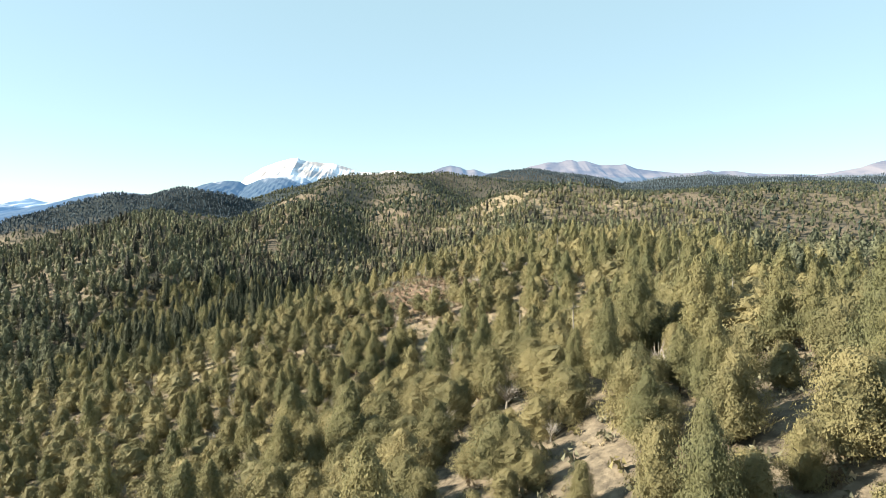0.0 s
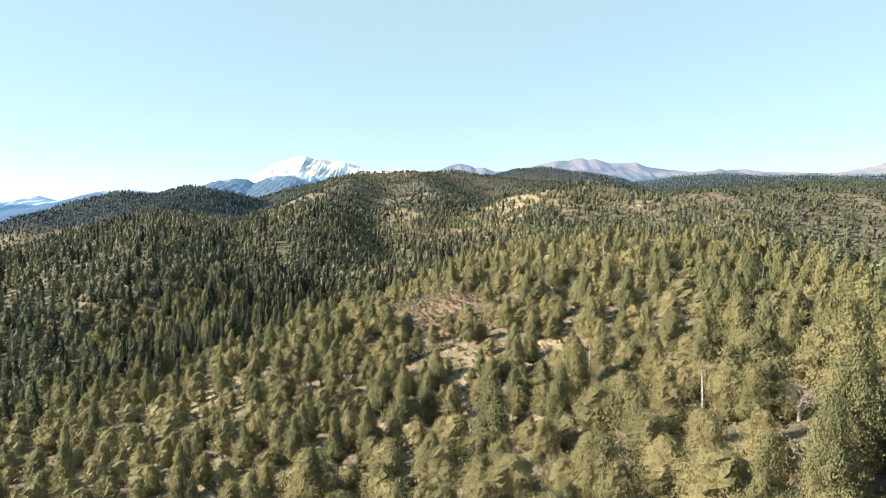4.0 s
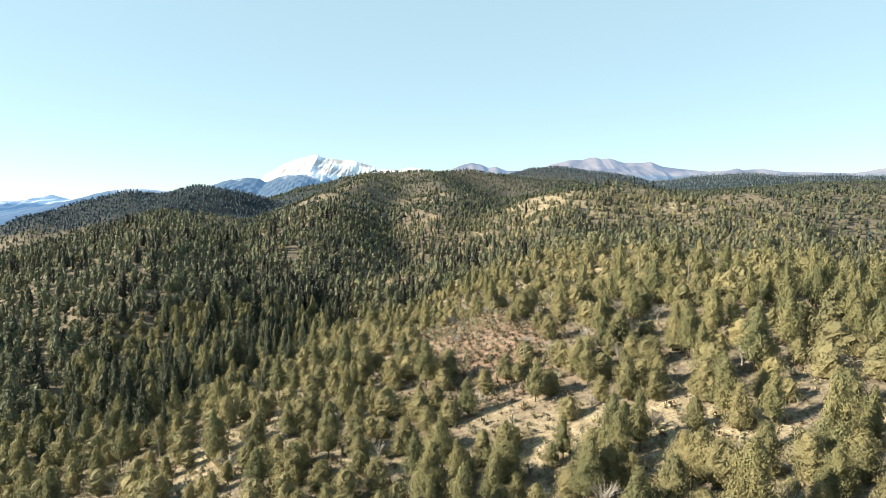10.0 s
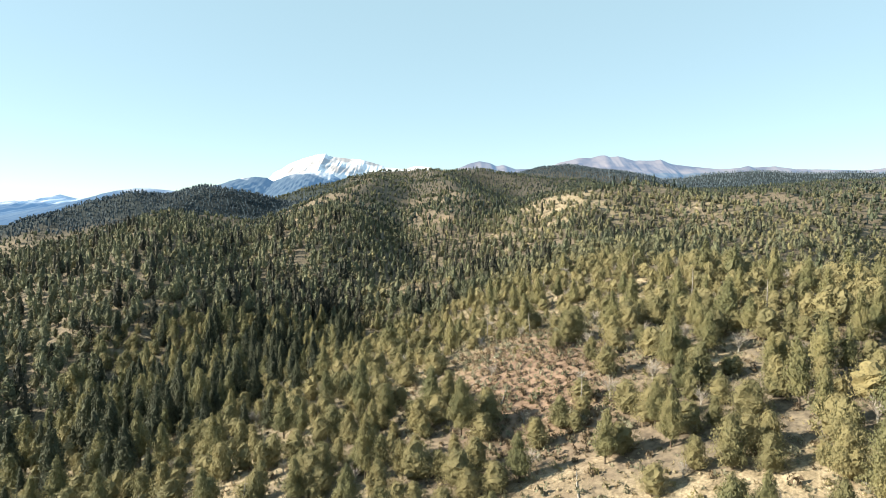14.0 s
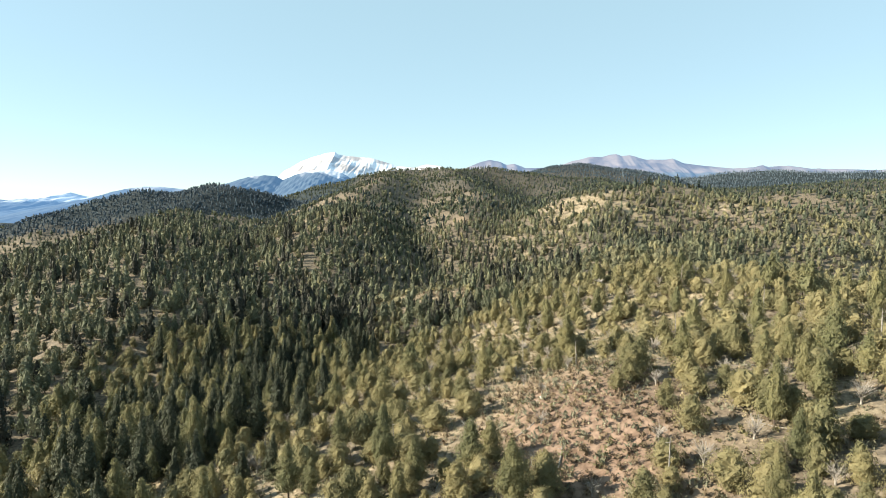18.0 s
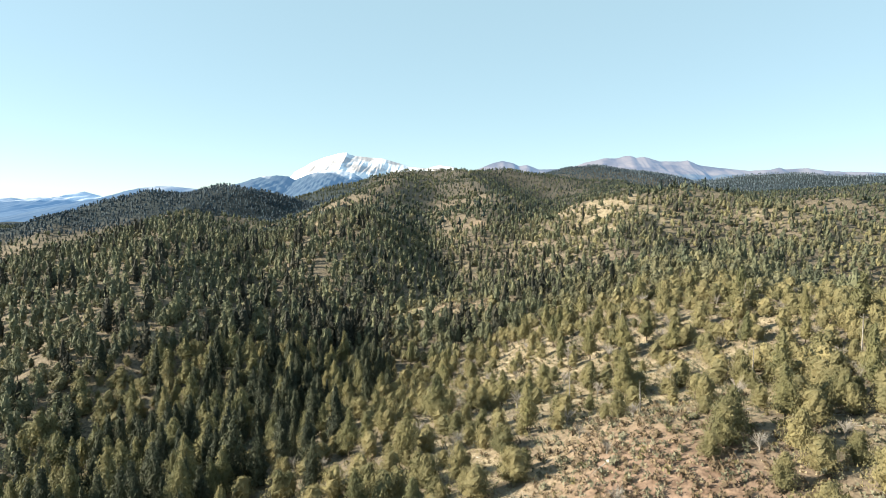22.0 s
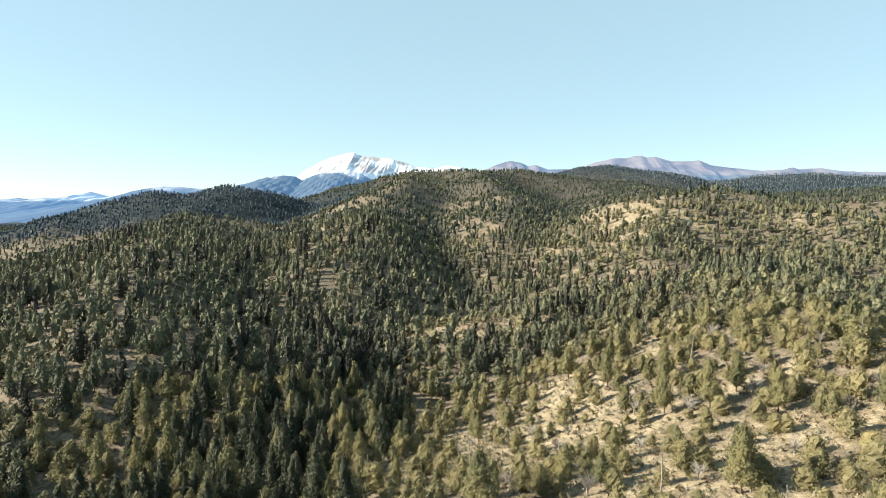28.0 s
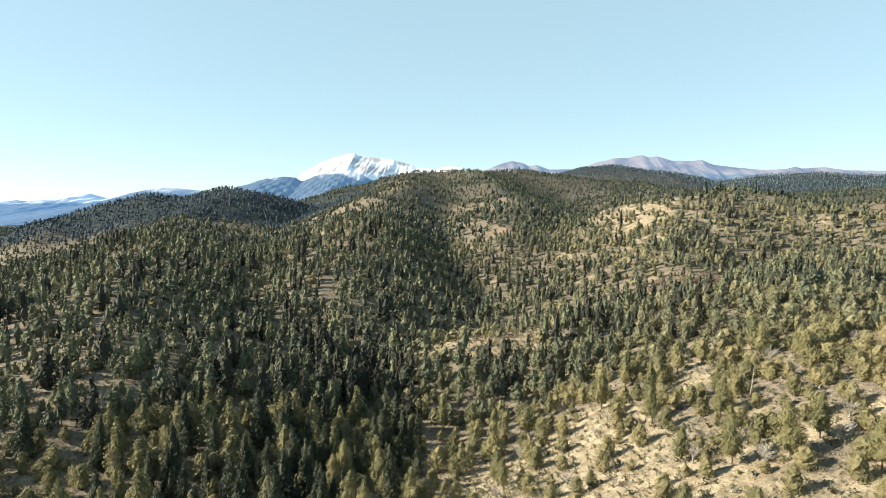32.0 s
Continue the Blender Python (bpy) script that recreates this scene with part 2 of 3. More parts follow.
def redness(px, py):
    """Bare patches of red-brown soil and scrub-oak litter."""
    r = 0.6 * oval(px, py, -104, 622, 26, 17) + 1.6 * oval(px, py, 88, 508, 42, 15) + 0.4 * oval(px, py, -16, 440, 17, 14) + 1.3 * oval(px, py, 4, 210, 15, 30)
    r += 0.5 * oval(px, py, 9, 728, 16, 24) + 0.5 * oval(px, py, -118, 1150, 14, 150) + 0.4 * oval(px, py, 40, 1000, 20, 30) + 0.7 * oval(px, py, 305, 680, 16, 34)
    return np.clip(r, 0, 1)


def stretch(n, near, far):
    """n steps from -far to far, close together round the middle."""
    k = math.log(far / near) + 1.2
    u = np.linspace(-1, 1, n)
    return far * np.sinh(k * u) / math.sinh(k)


gx = stretch(370, 60, 5200)
gy = 200 + np.concatenate([stretch(160, 80, 5000)[:80] * 0.3, stretch(720, 90, 4900)[360:]])
mx, my = np.meshgrid(gx, gy)
mz = height(mx, my)
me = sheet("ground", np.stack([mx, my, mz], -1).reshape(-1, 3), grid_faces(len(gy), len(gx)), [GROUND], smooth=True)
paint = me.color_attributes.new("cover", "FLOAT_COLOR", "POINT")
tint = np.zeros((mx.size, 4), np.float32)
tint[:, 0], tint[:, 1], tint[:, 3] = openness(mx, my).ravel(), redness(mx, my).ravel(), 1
# where that haze-blue forest colour takes over: by distance, and on the dark hill
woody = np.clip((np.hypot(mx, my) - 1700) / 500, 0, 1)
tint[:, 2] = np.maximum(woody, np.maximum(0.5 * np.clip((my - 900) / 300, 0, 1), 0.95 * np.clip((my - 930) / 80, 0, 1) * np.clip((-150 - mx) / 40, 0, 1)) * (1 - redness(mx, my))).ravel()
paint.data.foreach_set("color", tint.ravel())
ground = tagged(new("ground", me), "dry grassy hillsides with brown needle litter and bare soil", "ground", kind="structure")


# ---- trees ----
def clumps(rng, centres, normals, size, flat=0.33, slim=1.0):
    """Small leaf clumps: one face each, turned roughly along its normal."""
    n = len(centres)
    nrm = normals + rng.normal(0, flat, (n, 3))
    nrm /= np.linalg.norm(nrm, axis=1, keepdims=True) + 1e-9
    side = np.cross(nrm, np.array((0, 0, 1.0)) + rng.normal(0, 0.45, (n, 3)))
    side /= np.linalg.norm(side, axis=1, keepdims=True) + 1e-9
    up = np.cross(side, nrm)
    s = (np.asarray(size) * rng.uniform(0.6, 1.4, n))[:, None]
    w = s * rng.uniform(0.45, 0.8, (n, 1)) * slim
    corners = np.stack([centres - side * w - up * s * 0.7, centres + side * w - up * s * 0.5, centres + up * s * 1.25 + nrm * s * 0.3], 1)
    return corners.reshape(-1, 3), np.arange(3 * n).reshape(-1, 3)


def tube(points, radii, sides=5):
    """A tapered limb through the points."""
    verts, faces = [], []
    for i, (p, r) in enumerate(zip(points, radii)):
        way = np.subtract(points[min(i + 1, len(points) - 1)], points[max(i - 1, 0)])
        way = way / (np.linalg.norm(way) + 1e-9)
        a = np.cross(way, (0.31, 0.95, 0.1))
        a /= np.linalg.norm(a)
        b = np.cross(way, a)
        for k in range(sides):
            w = 6.2832 * k / sides
            verts.append(np.asarray(p) + r * (math.cos(w) * a + math.sin(w) * b))
    for i in range(len(points) - 1):
        for k in range(sides):
            j = (k + 1) % sides
            faces += [(i * sides + k, i * sides + j, (i + 1) * sides + j), (i * sides + k, (i + 1) * sides + j, (i + 1) * sides + k)]
    return np.array(verts), np.array(faces)


def merge(parts):
    verts, faces, base = [], [], 0
    for v, f in parts:
        verts.append(v)
        faces.append(f + base)
        base += len(v)
    return np.concatenate(verts), np.concatenate(faces)


PROFILE = {
    # crown radius by height within the crown, where the crown starts, leafy boughs and their reach
    "juniper": (lambda t: 0.56 * np.clip(1 - ((t - 0.36) / 0.66) ** 2, 0, 1) ** 0.6, 0.06, 36, 0.15),
    "pinyon": (lambda t: 0.49 * np.minimum(1, 0.6 + 2 * t) * np.clip(1 - t, 0, 1) ** 0.44 + 0.01, 0.08, 42, 0.125),
    "pine": (lambda t: 0.29 * np.minimum(1, 0.5 + 2.6 * t) * np.clip(1 - t, 0, 1) ** 0.72 + 0.008, 0.18, 54, 0.08),
    "fir": (lambda t: 0.25 * np.minimum(1, 0.7 + 3 * t) * np.clip(1 - t, 0, 1) ** 0.85 + 0.006, 0.06, 74, 0.06),
}


def crown(rng, kind, rings, sides, tufts, size):
    """A leafy crown of unit height: a closed body swelling into boughs, set all over with small tufts."""
    profile, z0, many, reach = PROFILE[kind]
    if sides > 5 and kind in ("pine", "fir"):
        tufts, size = int(tufts * 1.5), size * 0.66
    many, reach = (many, reach) if sides > 8 else (many // 3, reach * 1.6)
    tall, squeeze, side = 1 - z0, rng.uniform(0.86, 1.14), rng.uniform(0, 6.283)
    t = rng.uniform(0, 1, 40 * many)
    t = t[rng.uniform(0, profile(np.linspace(0, 1, 20)).max(), len(t)) < profile(t)][:many]
    a = rng.uniform(0, 6.283, len(t))
    ends = np.stack([profile(t) * np.cos(a), profile(t) * np.sin(a), tall * t], 1)
    wide = reach * rng.uniform(0.65, 1.25, len(t))

    def skin(t, a, fill=1.0):
        base = np.stack([profile(t) * np.cos(a), profile(t) * np.sin(a), tall * t], 1)
        d = np.linalg.norm(base[:, None] - ends[None], axis=2) / wide[None]
        k = d.argmin(1)
        swell = np.exp(-d.min(1) ** 2)
        r = fill * profile(t) * squeeze * (0.5 + 0.58 * swell) * (1 + 0.14 * np.cos(a - side))
        out = np.stack([r * np.cos(a), r * np.sin(a), z0 + tall * t + 0.03 * (swell - 0.5)], 1)
        return out, (base - ends[k]) / wide[k][:, None]

    tg = np.repeat(np.linspace(0.0, 0.95, rings), sides)
    ag = np.tile(np.arange(sides), rings) * 6.2832 / sides + np.repeat(np.arange(rings) % 2, sides) * 3.1416 / sides
    body, _ = skin(tg, ag, 0.62 if tufts else 1.0)
    body = body + rng.normal(0, 0.012 if sides > 8 else 0.02, body.shape)
    body = np.concatenate([body, [(0, 0, 0.94 if tufts else 0.995), (0, 0, z0 + 0.05)]])
    body[:, 2] = np.minimum(body[:, 2], 0.94 if tufts else 1.0)
    i, k = np.meshgrid(np.arange(rings - 1), np.arange(sides), indexing="ij")
    i, k = i.ravel(), k.ravel()
    j = (k + 1) % sides
    p, q, u, v = i * sides + k, i * sides + j, (i + 1) * sides + j, (i + 1) * sides + k
    ring, after = np.arange(sides), (np.arange(sides) + 1) % sides
    top, low = rings * sides + 0 * ring, rings * sides + 1 + 0 * ring
    faces = np.concatenate([np.stack([p, q, u], 1), np.stack([p, u, v], 1), np.stack([(rings - 1) * sides + ring, (rings - 1) * sides + after, top], 1)])
    if sides > 6:
        faces = np.concatenate([faces, np.stack([after, ring, low], 1)])
    if not tufts:
        return body, faces
    t = rng.uniform(0, 1, 8 * tufts)
    t = t[rng.uniform(0, profile(np.linspace(0, 1, 20)).max(), len(t)) < profile(t) + 0.02][:tufts]
    a = rng.uniform(0, 6.283, len(t))
    place, off = skin(t, a)
    place[:, :2] *= rng.uniform(0.72, 1.12, (len(t), 1))
    place += rng.normal(0, 0.012, place.shape)
    way = np.stack([np.cos(a), np.sin(a), 0.3 + 0.7 * t], 1) + 0.9 * off
    return merge([(body, faces), clumps(rng, place, way, size, 0.5, 1.0 if sides < 10 else 0.75)])


def stem(tall_to, r, forks=0, rng=None):
    limbs = [tube([(0, 0, -0.08), (0.008, 0, 0.3), (0, 0.006, tall_to)], [r, r * 0.75, r * 0.2], 5)]
    for _ in range(forks):
        a, z, q = rng.uniform(0, 6.283), rng.uniform(0.12, 0.5), rng.uniform(0.12, 0.26)
        limbs.append(tube([(0, 0, z), (q * math.cos(a), q * math.sin(a), z + rng.uniform(0.06, 0.2))], [r * 0.5, r * 0.2], 4))
    return merge(limbs)


def tree(rng, kind, rings, sides, tufts, size):
    """Crown and trunk of unit height."""
    leaves = crown(rng, kind, rings, sides, tufts, size)
    if kind == "juniper":
        return leaves, stem(0.6, 0.03, 5, rng)
    if kind == "pinyon":
        return leaves, stem(0.7, 0.026, 3, rng)
    return leaves, tube([(0, 0, -0.06), (0.004, 0, 0.35), (0, 0.004, 0.9)], [0.019, 0.014, 0.003])


def bare(rng, n, size):
    """A leafless grey shrub or dead tree: a fan of forking twigs."""
    parts = [tube([(0, 0, -0.06), (0.02, 0, 0.25), (0.0, 0.02, 0.5)], [0.03, 0.022, 0.012], 4)]
    for i in range(n):
        a, s = rng.uniform(0, 6.283), rng.uniform(0.12, 0.4)
        z = rng.uniform(0.1, 0.45)
        p1 = np.array((s * 0.5 * math.cos(a), s * 0.5 * math.sin(a), z + 0.2))
        p2 = np.array((s * math.cos(a + 0.3), s * math.sin(a + 0.3), z + rng.uniform(0.3, 0.55)))
        parts.append(tube([(0, 0, z), p1, p2], [size, size * 0.7, size * 0.25], 3))
        for _ in range(2):
            parts.append(tube([p1, p1 + (p2 - p1) * 0.9 + rng.normal(0, 0.08, 3)], [size * 0.5, size * 0.2], 3))
    return merge(parts)


LEAF = {"juniper": JUNIPER, "pinyon": PINYON, "pine": PINE, "fir": FIR}
rng = np.random.RandomState(11)


def scatter(x0, x1, y0, y1, gap):
    """Places on a shaken grid."""
    xs, ys = np.meshgrid(np.arange(x0, x1, gap), np.arange(y0, y1, gap))
    xs = xs.ravel() + rng.uniform(-0.48, 0.48, xs.size) * gap
    ys = ys.ravel() + rng.uniform(-0.48, 0.48, ys.size) * gap
    return xs, ys


def in_view(xs, ys):
    """The wedge of country that lies ahead of the flight."""
    return (np.abs(xs - 0.01 * ys) < 0.74 * np.maximum(ys, 0) + 45) & (ys > -12)


def wooded(xs, ys, near, far, ahead=True):
    """Those of the places that carry a tree, with kind and height."""
    o = openness(xs, ys)
    dist = np.hypot(xs + 15, ys - 90)
    red = redness(xs, ys)
    keep = (rng.uniform(0, 1, len(xs)) > np.clip(o * np.where(ys < 250, 0.6, 0.74) + red * np.where(ys < 300, 0.76, 0.85), 0.02, 0.93)) & (in_view(xs, ys) == ahead) & (dist >= near) & (dist < far)
    keep &= (ys < 600) | (height(xs, ys + 10) - height(xs, ys - 10) > -2.5)
    xs, ys, o = xs[keep], ys[keep], o[keep]
    z = height(xs, ys)
    gully = np.clip((-xs - 42) / 30, 0, 1) * np.clip((ys - 190) / 60, 0, 1) * (ys < 700)
    ridge = np.clip((60 - xs) / 40, 0, 1) * np.clip((ys - 470) / 60, 0, 1) * (1 - gully)
    stony = np.clip((xs - 40) / 30, 0, 1) * np.clip((ys - 400) / 60, 0, 1) * (ys < 820)
    far_off = np.clip((ys - 820) / 80, 0, 1)
    deep = np.clip((19 - z) / 12, 0, 1) * np.clip((xs + 125) / 25, 0, 1)
    spur = np.clip(1 - gully - ridge - stony - far_off, 0, 1)
    tallwood = oval(xs, ys, 100, 130, 44, 85) + 0.16 * oval(xs, ys, 0, 175, 40, 40)
    dell = oval(xs, ys, 55, 460, 70, 30) + oval(xs, ys, -8, 405, 36, 24)
    weight = np.stack([
        0.42 * spur + 0.12 * gully + 0.12 * ridge + 0.42 * stony + 0.05 * far_off,
        0.36 * spur + 0.34 * gully + 0.38 * ridge + 0.45 * stony + 0.2 * far_off,
        (0.08 + 0.9 * tallwood) * spur + 0.42 * gully + 0.34 * ridge + 0.12 * stony + 0.4 * far_off + 0.5 * dell,
        (0.1 + 0.6 * deep) * gully + 0.16 * ridge + 0.02 * stony + 0.35 * far_off + 0.22 * dell,
    ])
    weight = np.cumsum(weight / weight.sum(0), 0)
    kind = (rng.uniform(0, 1, len(xs))[None] > weight).sum(0)
    tall = np.choose(kind, [rng.uniform(3.0, 6.2, len(xs)), rng.uniform(3.4, 7.4, len(xs)), rng.uniform(6.5, 11.5, len(xs)), rng.uniform(7.0, 13.5, len(xs))])
    tall = tall * np.where(kind > 1, 1 + (0.12 + 0.2 * deep) * gully - 0.18 * ridge - 0.36 * far_off, 1 + 0.02 * spur - 0.3 * oval(xs, ys, 6, 310, 54, 60) - 0.12 * stony)
    thin = rng.uniform(0, 1, len(xs)) > (0.3 * gully * (1 - deep) + 0.1 * ridge) * (kind > 1)
    return xs[thin], ys[thin], z[thin], kind[thin], tall[thin]


KINDS = ["juniper", "pinyon", "pine", "fir"]


def stamp(name, label, places, detail, variants=7, leaf=None):
    """One joined wood of many trees from a few shapes, each turned and sized anew."""
    xs, ys, z, kind, tall = places
    verts, faces, index, base = [], [], [], 0
    for k, kname in enumerate(KINDS):
        for v in range(variants):
            mine = np.where((kind == k) & (np.arange(len(xs)) % variants == v))[0]
            if not len(mine):
                continue
            (cv, cf), (tv, tf) = tree(rng, kname, *detail)
            if detail[1] < 7:
                tv, tf = tv[:0], tf[:0]
            one, quad = merge([(cv, cf), (tv, tf)])
            mat = np.concatenate([np.full(len(cf), k), np.full(len(tf), 4)])
            turn, s = rng.uniform(0, 6.283, len(mine)), tall[mine]
            wide = s * rng.uniform(0.85, 1.2, len(mine)) * (1.15 if detail[1] < 7 else 1.05)
            co, si = np.cos(turn)[:, None], np.sin(turn)[:, None]
            vx = (one[None, :, 0] * co - one[None, :, 1] * si) * wide[:, None] + xs[mine][:, None]
            vy = (one[None, :, 0] * si + one[None, :, 1] * co) * wide[:, None] + ys[mine][:, None]
            vz = one[None, :, 2] * s[:, None] + z[mine][:, None]
            verts.append(np.stack([vx, vy, vz], -1).reshape(-1, 3))
            faces.append((quad[None] + (base + np.arange(len(mine)) * len(one))[:, None, None]).reshape(-1, 3))
            index.append(np.tile(mat, len(mine)))
            base += len(mine) * len(one)
    me = sheet(name, np.concatenate(verts), np.concatenate(faces), [(leaf or LEAF)[k] for k in KINDS] + [BARK], np.concatenate(index))
    return tagged(new(name, me), label, "forest", kind="stuff")


# far and middle woods
hill = wooded(*scatter(-900, -190, 960, 1330, 5.7), 640, 2350)
far_places = [np.concatenate(both) for both in zip(wooded(*scatter(-900, 1000, 500, 880, 7.4), 640, 2350), wooded(*scatter(-1500, 1700, 880, 2300, 8.3), 640, 2350))]
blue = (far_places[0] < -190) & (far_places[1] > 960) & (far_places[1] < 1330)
# dark hill and knob: ordinary conifers in the haze-tinted leaf colour
stamp("dark_hill_forest", "conifer forest on the rounded dark hill, leaves tinted blue for haze", (hill[0], hill[1], hill[2], hill[3], hill[4] * 0.95), (3, 5, 6, 0.19), 6, HAZE_BLUE_LEAF)
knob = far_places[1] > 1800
stamp("knob_forest", "conifer forest on the knob far behind, leaves tinted blue for haze", [a[knob] for a in far_places], (3, 5, 6, 0.19), 4, HAZE_BLUE_LEAF)
far_places = [a[~blue & ~knob] for a in far_places]
stamp("far_forest", "dark green conifer forest covering the distant ridges", far_places, (3, 5, 8, 0.17), 12, FAR_HAZED_LEAF)
xs, ys = scatter(450, 2100, 1900, 2900, 15)
z = height(xs, ys)
keep = (z > 95) & (height(xs, ys + 10) - height(xs, ys - 10) > -3)
xs, ys, z = xs[keep], ys[keep], z[keep]
stamp("distant_forest", "conifer forest on the far plateau, leaves tinted pale blue for haze", (xs, ys, z, rng.randint(2, 4, len(xs)), rng.uniform(5.5, 9.5, len(xs))), (3, 5, 0, 0), 4, HAZY_LEAF)
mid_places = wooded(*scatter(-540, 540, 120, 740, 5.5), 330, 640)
stamp("hillside_forest", "mixed pine and juniper wood on the slopes across the gully", mid_places, (5, 7, 38, 0.092), 10, MID_HAZED_LEAF)

side_places = wooded(*scatter(-1500, 1600, -800, 2000, 22), 260, 2300, False)
stamp("surrounding_forest", "mixed conifer forest on the hills all round", side_places, (3, 5, 0, 0), 4, FAR_HAZED_LEAF)
behind_places = wooded(*scatter(-300, 320, -330, 330, 6.8), 0, 260, False)
stamp("back_slope_forest", "junipers and pines on the slopes behind the spur", behind_places, (4, 5, 0, 0), 5, MID_HAZED_LEAF)


# ---- single trees near the flight ----
def part(name, data, parent):
    ob = new(name, data)
    ob.parent = parent
    return ob


near = wooded(*scatter(-300, 300, -10, 440, 4.8), 0, 330)
reach = np.full(len(near[0]), 1e3)
for sx, sy, sz in ((0, 0, 60), (-4, 20, 62), (-8, 40, 63), (-12, 60, 65), (-16, 82, 67), (-20, 102, 68), (-24, 124, 70), (-27, 142, 71), (-30, 160, 72), (-36, 192, 74)):  # spots along the flight
    ahead, side, drop = near[1] - sy, np.abs(near[0] - sx), sz - near[2] - near[4]
    seen = (side < 0.74 * ahead + 6) & (drop < 0.55 * ahead)
    reach = np.where(seen, np.minimum(reach, np.hypot(ahead, side)), reach)
order = np.argsort(reach)
single, rest = [], []
LIMIT = {0: 300, 1: 300, 2: 300, 3: 150}
for i in order:
    k = int(near[3][i])
    if LIMIT[k] > 0:
        LIMIT[k] -= 1
        single.append(i)
    else:
        rest.append(i)
rest = np.array(rest)
close = rest[reach[rest] < 125]
middle = rest[(reach[rest] >= 125) & (reach[rest] < 190)]
beyond = rest[reach[rest] >= 190]
stamp("spur_wood", "junipers and pines on the dry slope below the flight", tuple(a[close] for a in near), (8, 10, 1150, 0.027), 6)
stamp("slope_wood", "junipers and pines on the dry slope", tuple(a[middle] for a in near), (6, 8, 600, 0.036), 7)
stamp("slope_forest", "junipers, pines and firs down the slope and in the gully", tuple(a[beyond] for a in near), (5, 7, 190, 0.055), 9, MID_HAZED_LEAF)

WORDS = {
    0: ("juniper_tree", "bushy yellow-green juniper branching low on the dry slope", "junipers on the spur"),
    1: ("pinyon_tree", "rounded olive-green pinyon pine with a short dark trunk", "pinyons on the spur"),
    2: ("ponderosa_pine", "tall green pine with a bare trunk and tufted crown", "pines on the slope"),
    3: ("fir_tree", "dark green pointed fir with drooping dense branches", "firs in the gully"),
}
masters = {}
for grade, detail in enumerate(((8, 10, 1500, 0.028), (10, 12, 3000, 0.0225), (12, 14, 5200, 0.019), (14, 16, 10000, 0.0135))):
    for k, kname in enumerate(KINDS):
        for v in range(6):
            (cv, cf), (tv, tf) = tree(rng, kname, *detail)
            masters[grade, k, v] = (sheet("crown", cv, cf, [LEAF[kname]]), sheet("trunk", tv, tf, [BARK], smooth=True))
for count, i in enumerate(single):
    k = int(near[3][i])
    name, label, group = WORDS[k]
    leaves, trunk = masters[3 if count < 75 else 2 if count < 180 else 1 if count < 420 else 0, k, count % 6]
    plant = tagged(new(name), label, "tree", group)
    tall = near[4][i]
    wide = tall * rng.uniform(0.84, 1.1)
    plant.matrix_basis = pose(near[0][i], near[1][i], near[2][i], rng.uniform(-4, 4), rng.uniform(-4, 4), rng.uniform(0, 360)) @ Matrix.Diagonal((wide, wide, tall, 1))
    part("trunk", trunk, plant)
    part("crown", leaves, plant)


# ---- scrub, dead wood and stones on the near slopes ----
def scrub(name, label, places, tall, mats, blades):
    """Low tufts and bushes, joined."""
    xs, ys = places
    z = height(xs, ys)
    verts, faces, index, base = [], [], [], 0
    for v in range(6):
        mine = np.arange(v, len(xs), 6)
        a, lean = rng.uniform(0, 6.283, blades), rng.uniform(0.1, 0.9, blades)
        c = np.stack([lean * np.cos(a) * 0.5, lean * np.sin(a) * 0.5, rng.uniform(0.1, 0.75, blades)], 1)
        one, tri = clumps(rng, c, np.stack([np.cos(a), np.sin(a), 0.5 + 0 * a], 1), 0.17 if blades > 21 else 0.24, 0.5)
        s = rng.uniform(*tall, len(mine))[:, None]
        verts.append(np.stack([one[None, :, 0] * s * 1.3 + xs[mine][:, None], one[None, :, 1] * s * 1.3 + ys[mine][:, None], one[None, :, 2] * s + z[mine][:, None] - 0.05], -1).reshape(-1, 3))
        faces.append((tri[None] + (base + np.arange(len(mine)) * len(one))[:, None, None]).reshape(-1, 3))
        index.append(np.repeat(rng.randint(0, len(mats), len(mine)), len(tri)))
        base += len(mine) * len(one)
    me = sheet(name, np.concatenate(verts), np.concatenate(faces), mats, np.concatenate(index))
    return tagged(new(name, me), label, "undergrowth", kind="stuff")


STRAW = foliage("dry_grass", (0.24, 0.19, 0.12), (0.38, 0.315, 0.21), (1.2, 1.2, 1.2), 0.3)
OAK = foliage("brown_oak_scrub", (0.105, 0.078, 0.054), (0.18, 0.134, 0.092), (1.3, 1.3, 1.2), 0.2)
SAGE = foliage("grey_green_scrub", (0.14, 0.135, 0.09), (0.21, 0.20, 0.14), (1.2, 1.2, 1.2), 0.2)


def open_places(x0, x1, y0, y1, gap, least):
    xs, ys = scatter(x0, x1, y0, y1, gap)
    keep = (openness(xs, ys) + redness(xs, ys) + rng.uniform(-0.25, 0.25, len(xs)) > least) & (np.abs(xs) < 0.74 * np.maximum(ys, 0) + 45)
    return xs[keep], ys[keep]


scrub("grass_tufts", "tufts of dry straw-coloured grass on the open slope", open_places(-90, 190, 30, 380, 1.7, 0.15), (0.35, 0.8), [STRAW, STRAW, SAGE], 9)
scrub("low_scrub", "low brown and grey-green scrub between the trees", open_places(-170, 230, 30, 520, 2.7, 0.05), (0.5, 1.7), [OAK, SAGE, PINYON, SAGE], 22)


xs, ys = scatter(-60, 140, 150, 540, 1.9)
keep = redness(xs, ys) + rng.uniform(-0.2, 0.2, len(xs)) > 0.35
scrub("oak_brush", "leafless brown oak brush and dead branches on red soil", (xs[keep], ys[keep]), (0.5, 1.5), [OAK, OAK, SAGE, OAK], 24)


